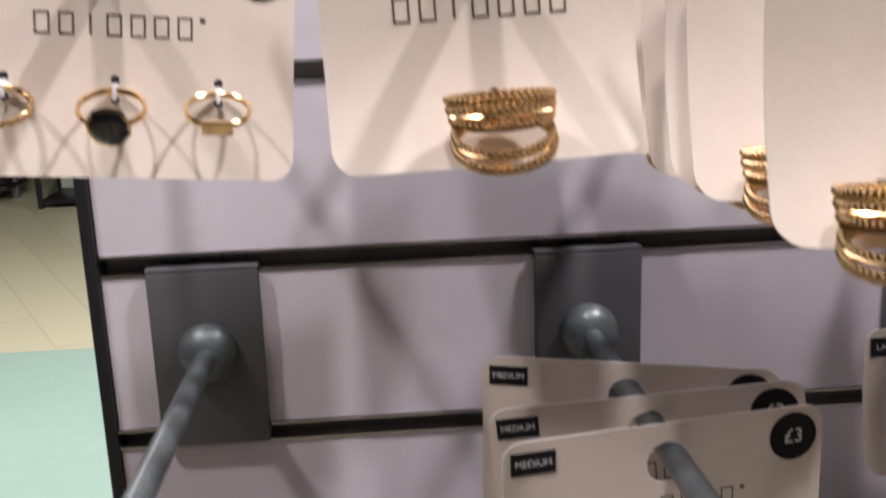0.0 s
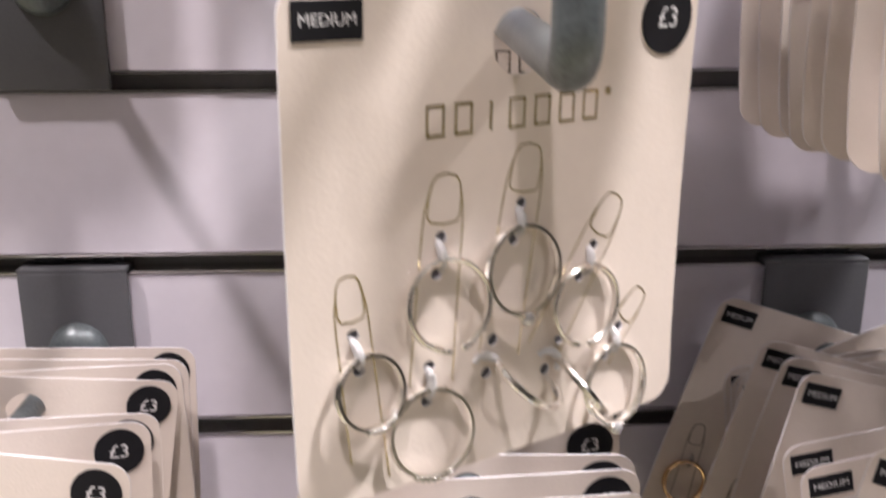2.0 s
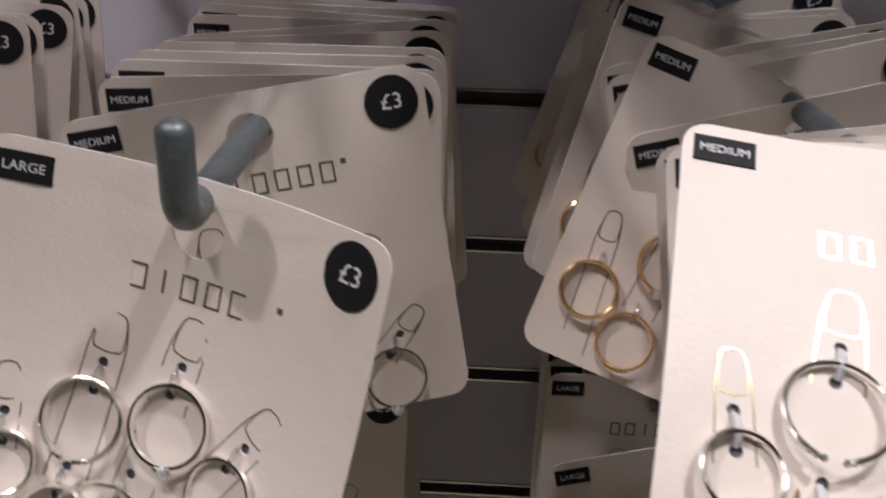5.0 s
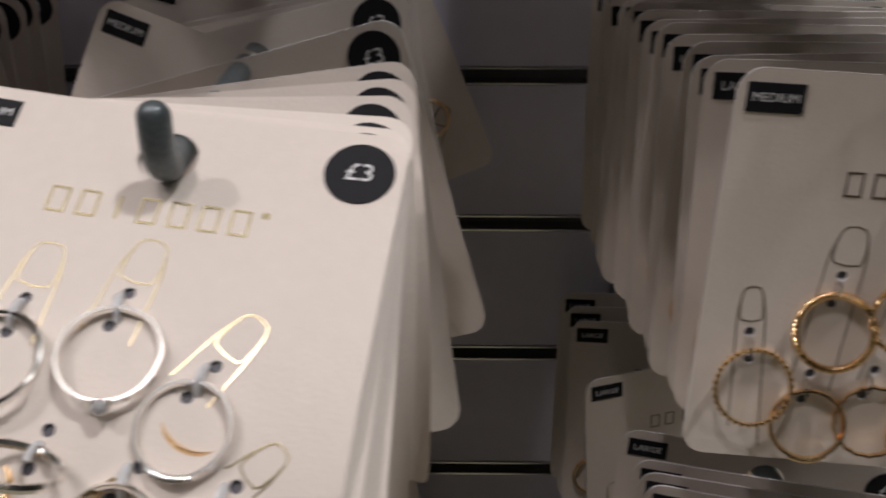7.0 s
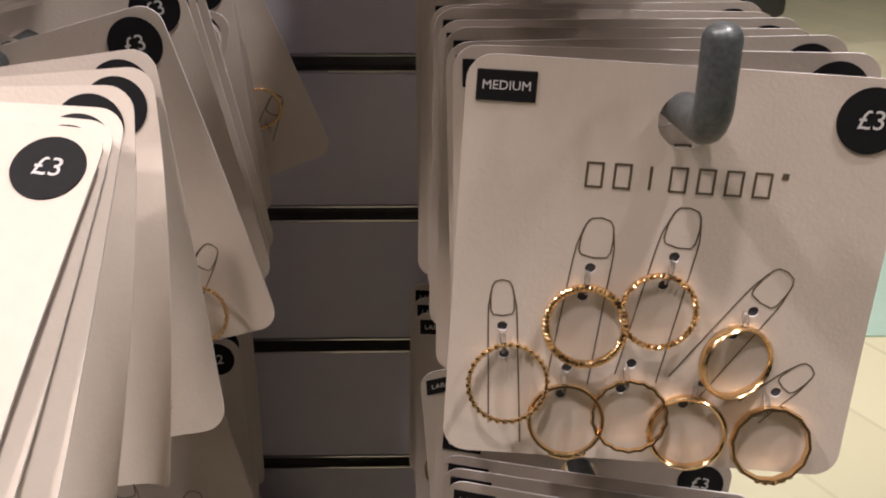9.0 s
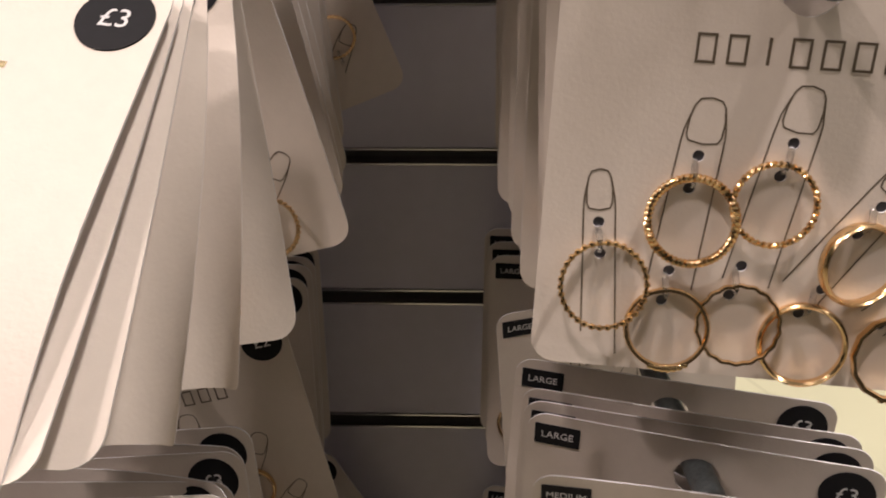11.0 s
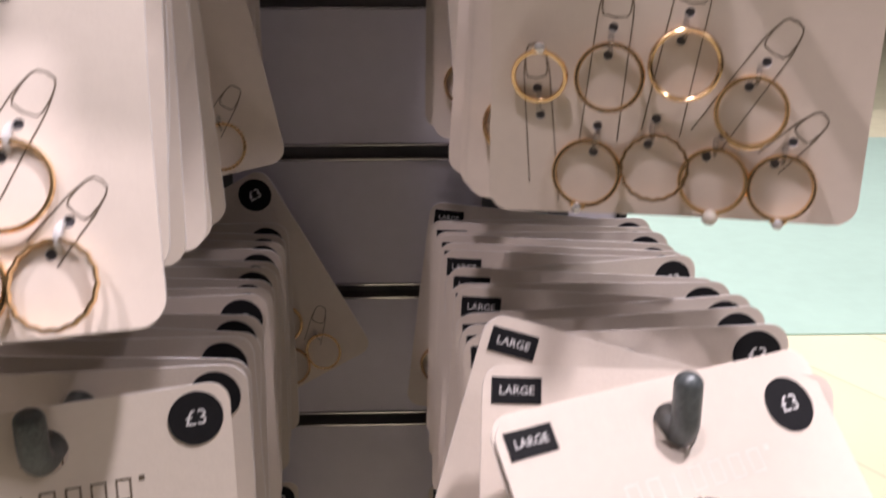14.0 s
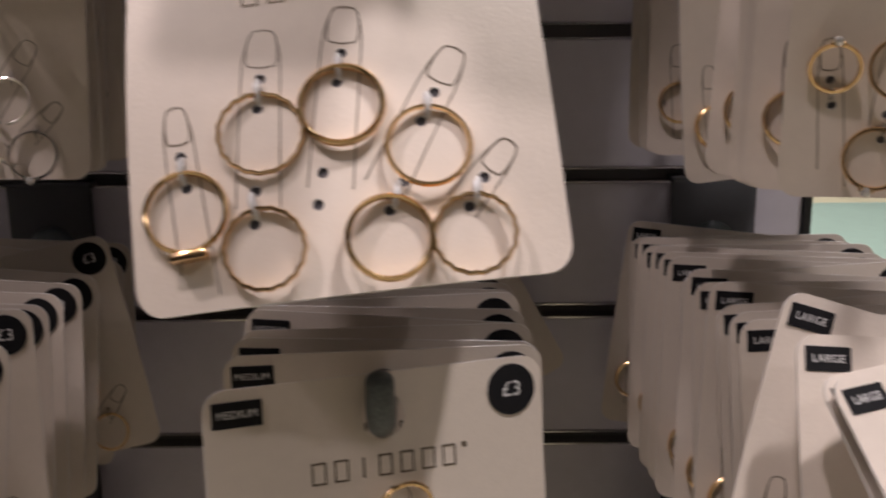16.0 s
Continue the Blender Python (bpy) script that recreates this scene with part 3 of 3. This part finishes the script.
def hole_shade_mesh():
    if "shade_disc" not in RING_CACHE:
        bm = bmesh.new()
        bmesh.ops.create_cone(bm, cap_ends=True, segments=12, radius1=0.0021, radius2=0.0017, depth=0.0006, matrix=Matrix.Rotation(radians(90), 4, "X"))
        RING_CACHE["shade_disc"] = finish("tie_anchor", bm, HOLE_SHADE, False)
    return RING_CACHE["shade_disc"]


def ring_card(name_label, w=0.1055, h=0.1065, rings=PLAIN_G, metal=None, size="MEDIUM", price="£3", curl=None, fingers=DIGITS, foil=None, bars_v=27.6, detailed=True, droop=0, milky=False, bare=(), reach=1.0, disc_at=(10.3, 10.0)):
    """A backing card on its Empty at the hanging hole, with printing, stickers and rings."""
    metal, foil, curl = metal or GOLD, foil or FOIL_UNLIT, curl or Curl()
    curl.h = h
    t = thing("ring_card", name_label, "jewellery card", "ring cards")
    holes = []
    if detailed:
        for slot in [r[0] for r in rings] + list(bare):
            holes += [(u * MM, v * MM) for u, v in HOLES[slot]]
    sheet = part("backing_sheet", sheet_mesh(w, h, curl, holes), CARD, t)
    sheet.data.materials.append(CARD_BACK)
    # size sticker and price disc
    bm = boxed(-0.0071, 0.0071, -0.0002, 0.0002, -0.0037, 0.0037, bevel=0.00018, segments=1)
    lab = part("size_label", bm, INK, t, "black size label", smooth=False)
    lab.matrix_basis = curl.at(-w / 2 + 0.0096, 0.0072, 0.0002)
    tx = part("lettering", text_mesh(size, 0.0031 if size == "MEDIUM" else 0.0034, WHITE_INK), None, lab)
    tx.matrix_basis = pose(0, -0.00026, 0)
    bm = bmesh.new()
    bmesh.ops.create_cone(bm, cap_ends=True, segments=32, radius1=0.0080, radius2=0.0080, depth=0.0004, matrix=Matrix.Rotation(radians(90), 4, "X"))
    disc = part("price_disc", bm, INK, t, "round black price sticker", smooth=False)
    disc.matrix_basis = curl.at(w / 2 - disc_at[0] * MM, disc_at[1] * MM, 0.0002)
    tx = part("lettering", text_mesh(price, 0.0066, WHITE_INK), None, disc)
    tx.matrix_basis = pose(0, -0.00026, 0)
    for i in range(7):
        part("printed_bar", brand_shape(curl, i, bars_v), foil, t, smooth=False)
    bm = bmesh.new()
    stroke(bm, curl, [(0.0246, 0.0250), (0.0262, 0.0250)], 0.0016)
    part("printed_dot", bm, foil, t, smooth=False)
    for u, v, lean, nail, length, half, far in fingers:
        part("printed_outline", digit_outline(curl, u, v, lean, nail, length, half, max(far * reach, 1.3 * length), w, h), foil, t, smooth=False)
    rnd = random.Random(len(rings) * 7 + int(h * 1000))
    for slot, r, kind, swing, *more in rings:
        turn, lift = (list(more) + [0, 0])[:2]
        (u0, v0), (u1, v1) = HOLES[slot]
        out = 0.006 if kind == "stack" else 0.0014
        m = curl.at((u0 + u1) / 2 * MM, (v0 + v1) / 2 * MM, out)
        if kind == "stack":
            add_ring(t, kind, r * MM, metal, m @ pose(0, 0, -0.006), tie=False)
            continue
        lean = -7 - droop + rnd.uniform(-4, 3) - lift
        m = m @ pose(0, 0, 0, -lean if 100 < abs(swing) < 260 else lean) @ pose(0, 0, 0, 0, swing) @ pose(0, 0, 0, 0, 0, turn + rnd.uniform(-6, 6)) @ pose(0, 0, -r * MM)
        add_ring(t, kind, r * MM, metal, m, plastic=TIE if milky else TIE_CLEAR)
    # added dark disc behind each hole stands in for the shaded gap
    for u, v in holes:
        an = part("tie_anchor", hole_shade_mesh(), None, t, "dark disc painting the shade inside a tie hole")
        an.matrix_basis = curl.at(u, v, -0.0012)
    return t


PLACED = {}


def hang(key, build, at, tilt=0, roll=0, yaw=0):
    """Hang a card of this kind on a rod: the first is built, the next are copies."""
    x, y, z = at
    m = pose(x, y, z - 0.0022, -tilt, roll, yaw)
    if key not in PLACED:
        PLACED[key] = build()
        PLACED[key].matrix_basis = m
        return PLACED[key]
    return copy_thing(PLACED[key], m)


GL = "cream backing card with gold rings hanging on a hook"
SL = "cream backing card with silver rings hanging on a hook"
KINDS = {
    "back_m": lambda: ring_card(GL, curl=Curl(0.004), detailed=False),
    "back_b": lambda: ring_card(GL, rings=PLAIN_G[:6] + [("P", 9.6, "beads", 185)], curl=Curl(0.004), detailed=False),
    "back_l": lambda: ring_card(GL, size="LARGE", curl=Curl(0.006, 0.001), detailed=False),
    "back_2": lambda: ring_card(GL, price="£2", size="LARGE", curl=Curl(0.003), detailed=False),
    "bent_m": lambda: ring_card(GL, curl=Curl(0.022, -0.009), detailed=False),
    "lipped_m": lambda: ring_card("bowed cream backing card with a side curled forward on a hook", rings=PLAIN_G[:3] + PLAIN_G[4:5], fingers=DIGITS[:3], h=0.108, curl=Curl(0.001, 0, 0.03, lip=88, lip_u=0.034), detailed=False),
    "silver_back": lambda: ring_card(SL, rings=SILVER_A, metal=SILVER, curl=Curl(0.005), detailed=False),
    "silver_a": lambda: ring_card(SL, milky=True, rings=SILVER_A, metal=SILVER, foil=FOIL_LIT, curl=Curl(0.0026, 0.0016)),
    "silver_c": lambda: ring_card(SL, rings=SILVER_C, metal=SILVER, bare=("I",), curl=Curl(0.004)),
    "silver_large": lambda: ring_card("bent cream backing card with silver rings on a hook", rings=SILVER_D, metal=SILVER, size="LARGE", curl=Curl(0.012, -0.014)),
    # reach cuts the side lines short, where the foil's glint would fade
    "silver_d": lambda: ring_card("cream backing card with silver rings leaning out from its hook", milky=True, w=0.1068, rings=SILVER_D, metal=SILVER, foil=FOIL_LIT, curl=Curl(-0.0092, -0.0013, 0.05), droop=-6, reach=0.5, disc_at=(10.0, 11.2)),
    "gold_e": lambda: ring_card(GL, rings=GOLD_A, curl=Curl(0.0019, -0.0007)),
    "gold_f": lambda: ring_card(GL, rings=GOLD_F, curl=Curl(0.0054, -0.0021)),
    "gold_j": lambda: ring_card("cream backing card with gold rings leaning out from its hook", milky=True, w=0.1045, rings=GOLD_J, bare=("BM",), curl=Curl(-0.0149, 0.0019, 0.02), droop=-6),
    "gold_i": lambda: ring_card(GL, w=0.1045, rings=GOLD_I, bare=("I",), curl=Curl(0.003)),
    # the near-white foil paints the glare over this card's print
    "silver_h": lambda: ring_card("cream backing card with silver rings leaning out from its hook", rings=SILVER_H, metal=SILVER, size="LARGE", curl=Curl(0.002), foil=FOIL_GLARE, bare=("I",), disc_at=(13.5, 15.5)),
    "small_three": lambda: ring_card("cream backing card with gold rings and a black stone", milky=True, h=0.0725, rings=THREE, fingers=[], curl=Curl(0.004), droop=48),
    "small_stack": lambda: ring_card("cream backing card with a cluster of gold bands", w=0.082, h=0.068, rings=[("C", 13.5, "stack", 0)], fingers=[], curl=Curl(0.008, 0.005)),
    "small_bent": lambda: ring_card("bent cream backing card with gold bands", w=0.1055, h=0.077, rings=[("F1", 10.5, "stack", 0), ("F2", 10.5, "stack", 0), ("F3", 10.5, "stack", 0)], fingers=[], curl=Curl(0.010, 0.010)),
    "small_pack": lambda: ring_card(GL, h=0.058, rings=[("S1", 6.5, "gem", 0), ("S3", 6.5, "gem", 0)], fingers=[], size="LARGE", curl=Curl(0.004, 0.002), detailed=False),
}


def stack(rod, keys, y0, y1, n, tilt=(0, 0), roll=4.0, yaw=4.0, seed=1, bias=0.0, yaw_bias=0.0):
    """n cards along a rod from y0 to y1, loosely turned."""
    rnd = random.Random(seed)
    for i in range(n):
        f = i / max(n - 1, 1)
        y = y0 + (y1 - y0) * f + rnd.uniform(-0.001, 0.001)
        k = keys[i % len(keys)] if isinstance(keys, list) else keys
        hang(k, KINDS[k], rod(y), tilt[0] + (tilt[1] - tilt[0]) * f + rnd.uniform(-1, 1), rnd.gauss(bias, roll), rnd.gauss(yaw_bias, yaw))


def put(rod, key, y, tilt=0, roll=0, yaw=0, dx=0.0, dz=0.0):
    x, y, z = rod(y)
    return hang(key, KINDS[key], (x + dx, y, z + dz), tilt, roll, yaw)


def placed(key, x, y, z, tilt, roll, yaw):
    """A card with its hanging hole at a place of its own on the rod's end."""
    return hang(key, KINDS[key], (x, y, z + 0.0022), tilt, roll, yaw)


# row 1
r11 = hook(-0.026, 1)
placed("small_three", -0.0230, -0.0847, 0.0303, 2.8, 5, 8)
r12 = hook(0.080, 1)
stack(r12, "small_stack", -0.03, -0.11, 5, yaw=2, roll=1, seed=3, bias=-2)
placed("small_stack", 0.0790, -0.1319, 0.0325, 2.4, -2.2, 1.6)
r13 = hook(0.184, 1)
stack(r13, "small_bent", -0.06, -0.15, 5, tilt=(0, 3), yaw=2, roll=2, seed=4)
put(r13, "small_bent", -0.20, 2, 0, -3)
# r14 is packed with added cards to shade the columns below
r14 = hook(0.335, 1)
stack(r14, "small_bent", -0.03, -0.22, 13, seed=5, roll=2)
# row 2
r21 = hook(-0.0215, 2)
r22 = hook(0.136, 2, 0.006, -0.009, tip=0.020, length=0.238)
placed("silver_back", 0.1372, -0.0637, -0.1211, 0, 1, -14.6)
placed("silver_back", 0.1372, -0.0905, -0.1225, 0, -4.3, -4.4)
placed("silver_back", 0.1362, -0.1164, -0.1210, 0, -0.5, 7.9)
placed("silver_a", 0.1385, -0.1908, -0.1239, -2.2, -0.4, 30.7)
r23 = hook(0.286, 2)
stack(r23, "small_pack", -0.05, -0.20, 11, tilt=(2, 8), seed=6, roll=2)
r24 = hook(0.455, 2)
stack(r24, "back_m", -0.03, -0.22, 15, seed=7, roll=2)
# row 3
r31 = hook(-0.0225, 3)
stack(r31, ["silver_back", "back_m"], -0.028, -0.05, 3, seed=8, roll=1.5, yaw=2)
put(r31, "back_m", -0.066, 2, 9, 14, dz=0.004)
put(r31, "silver_back", -0.092, 3, 2, 8)
put(r31, "silver_back", -0.106, 4, 3, 14, dz=0.002)
put(r31, "silver_back", -0.122, 4, 5, -4, dz=0.005)
r32 = hook(0.136, 3, -0.004, -0.005)
stack(r32, ["silver_back", "back_l", "silver_back"], -0.03, -0.16, 10, tilt=(0, 0), seed=9, roll=2.5, yaw=4)
placed("silver_c", 0.1314, -0.1796, -0.2717, 5.6, -9.0, 11.7)
put(r32, "silver_large", -0.238, 12, 8, -15, dz=-0.005)
r33 = hook(0.291, 3, 0.007, 0.004, tip=0.013, length=0.256, thick=0.0037)
put(r33, "back_m", -0.022, 0, 18, 0)
put(r33, "back_b", -0.034, 0, -22, 2, dx=0.004)
stack(r33, "back_m", -0.048, -0.060, 3, tilt=(0, 2), seed=40, roll=1, bias=-7)
stack(r33, ["back_m", "bent_m"], -0.068, -0.092, 3, tilt=(0, 5), seed=10, roll=1.5, bias=17)
stack(r33, "back_m", -0.105, -0.135, 3, tilt=(0, 2), seed=39, roll=1.5, bias=-12, yaw_bias=-4)
placed("back_m", 0.2959, -0.1530, -0.2721, 19, 19.2, -8)
placed("back_m", 0.2968, -0.1608, -0.2722, -1, -15.8, -3)
placed("back_m", 0.2990, -0.1980, -0.2705, 10, -7, 4)
placed("lipped_m", 0.2989, -0.2075, -0.2700, 20, -2.6, 8)
placed("lipped_m", 0.2985, -0.2280, -0.2655, 28, 1.5, 8)
placed("back_m", 0.2980, -0.2345, -0.2640, 46, 3.5, 0)
placed("back_m", 0.2975, -0.2400, -0.2630, 51, 4.5, -3)
placed("silver_d", 0.2967, -0.2444, -0.2617, 55.3, 5.8, -5.4)
r34 = hook(0.4660, 3, 0.0155, 0.007, length=0.243)
stack(r34, ["back_m", "back_m", "back_l"], -0.05, -0.205, 12, seed=12, roll=1.5, yaw=3)
placed("gold_e", 0.4815, -0.2229, -0.2621, 3.4, 2.8, -3.9)
# row 4
r41 = hook(-0.03, 4)
stack(r41, "silver_back", -0.05, -0.17, 6, seed=13)
r42 = hook(0.12, 4)
stack(r42, "silver_back", -0.03, -0.10, 6, tilt=(0, 3), seed=14, roll=2)
r43 = hook(0.285, 4, 0.002, -0.008, tip=0.014)
stack(r43, "back_2", -0.04, -0.075, 4, seed=15, roll=0.8, yaw=2)
put(r43, "back_2", -0.115, 2, -12, 4, dz=-0.006)
stack(r43, ["back_m", "bent_m"], -0.182, -0.206, 5, tilt=(3, 12), seed=16, roll=0.8, yaw=2, bias=-4)
put(r43, "back_m", -0.216, 24, -4, 0)
placed("gold_j", 0.2905, -0.2477, -0.4282, 37.4, -5.9, 1.6)
r44 = hook(0.4635, 4, 0.018, 0.0065, tip=0.015)
stack(r44, "back_l", -0.03, -0.06, 3, seed=17, roll=1)
put(r44, "back_2", -0.082, 0, -4, 14, dz=-0.006)
put(r44, "back_l", -0.160, 0, 3, -10)
stack(r44, "back_l", -0.178, -0.194, 3, seed=18, roll=0.5, yaw=1.2, yaw_bias=-12, bias=2)
placed("gold_f", 0.4791, -0.2195, -0.4118, -8.4, 0.2, -11.7)
# row 5
r51 = hook(-0.04, 5)
stack(r51, "back_m", -0.06, -0.15, 4, seed=19)
r52 = hook(0.11, 5)
stack(r52, "back_m", -0.03, -0.20, 10, tilt=(0, 6), seed=20)
r53 = hook(0.292, 5, 0.010, 0.001, tip=0.015)
put(r53, "back_m", -0.025, 0, -29, 0)
stack(r53, "back_m", -0.04, -0.21, 14, tilt=(0, 4), seed=21, roll=1.5)
placed("gold_i", 0.3024, -0.2444, -0.5622, 10, 1.6, 21.8)
r54 = hook(0.4635, 5, 0.0135, 0.011, length=0.258, tip=0.017, thick=0.0039)
stack(r54, "back_l", -0.03, -0.20, 14, tilt=(0, 10), seed=22, roll=2, yaw=4)
placed("back_l", 0.4738, -0.2258, -0.5578, 14, 17.3, 1.2)
placed("back_l", 0.4761, -0.2400, -0.5559, 24, 5.5, 6)
placed("back_l", 0.4756, -0.2480, -0.5545, 41, -0.5, 23)
placed("silver_h", 0.4758, -0.2523, -0.5528, 43, -0.9, 24)
# row 6, its stacks lengthened with added cards to block floor bounce
for hx, sd in ((0.10, 23), (0.29, 24), (0.465, 25)):
    r6 = hook(hx, 6)
    stack(r6, "back_l", -0.03, -0.21, 13, tilt=(0, 5), seed=sd, roll=2)
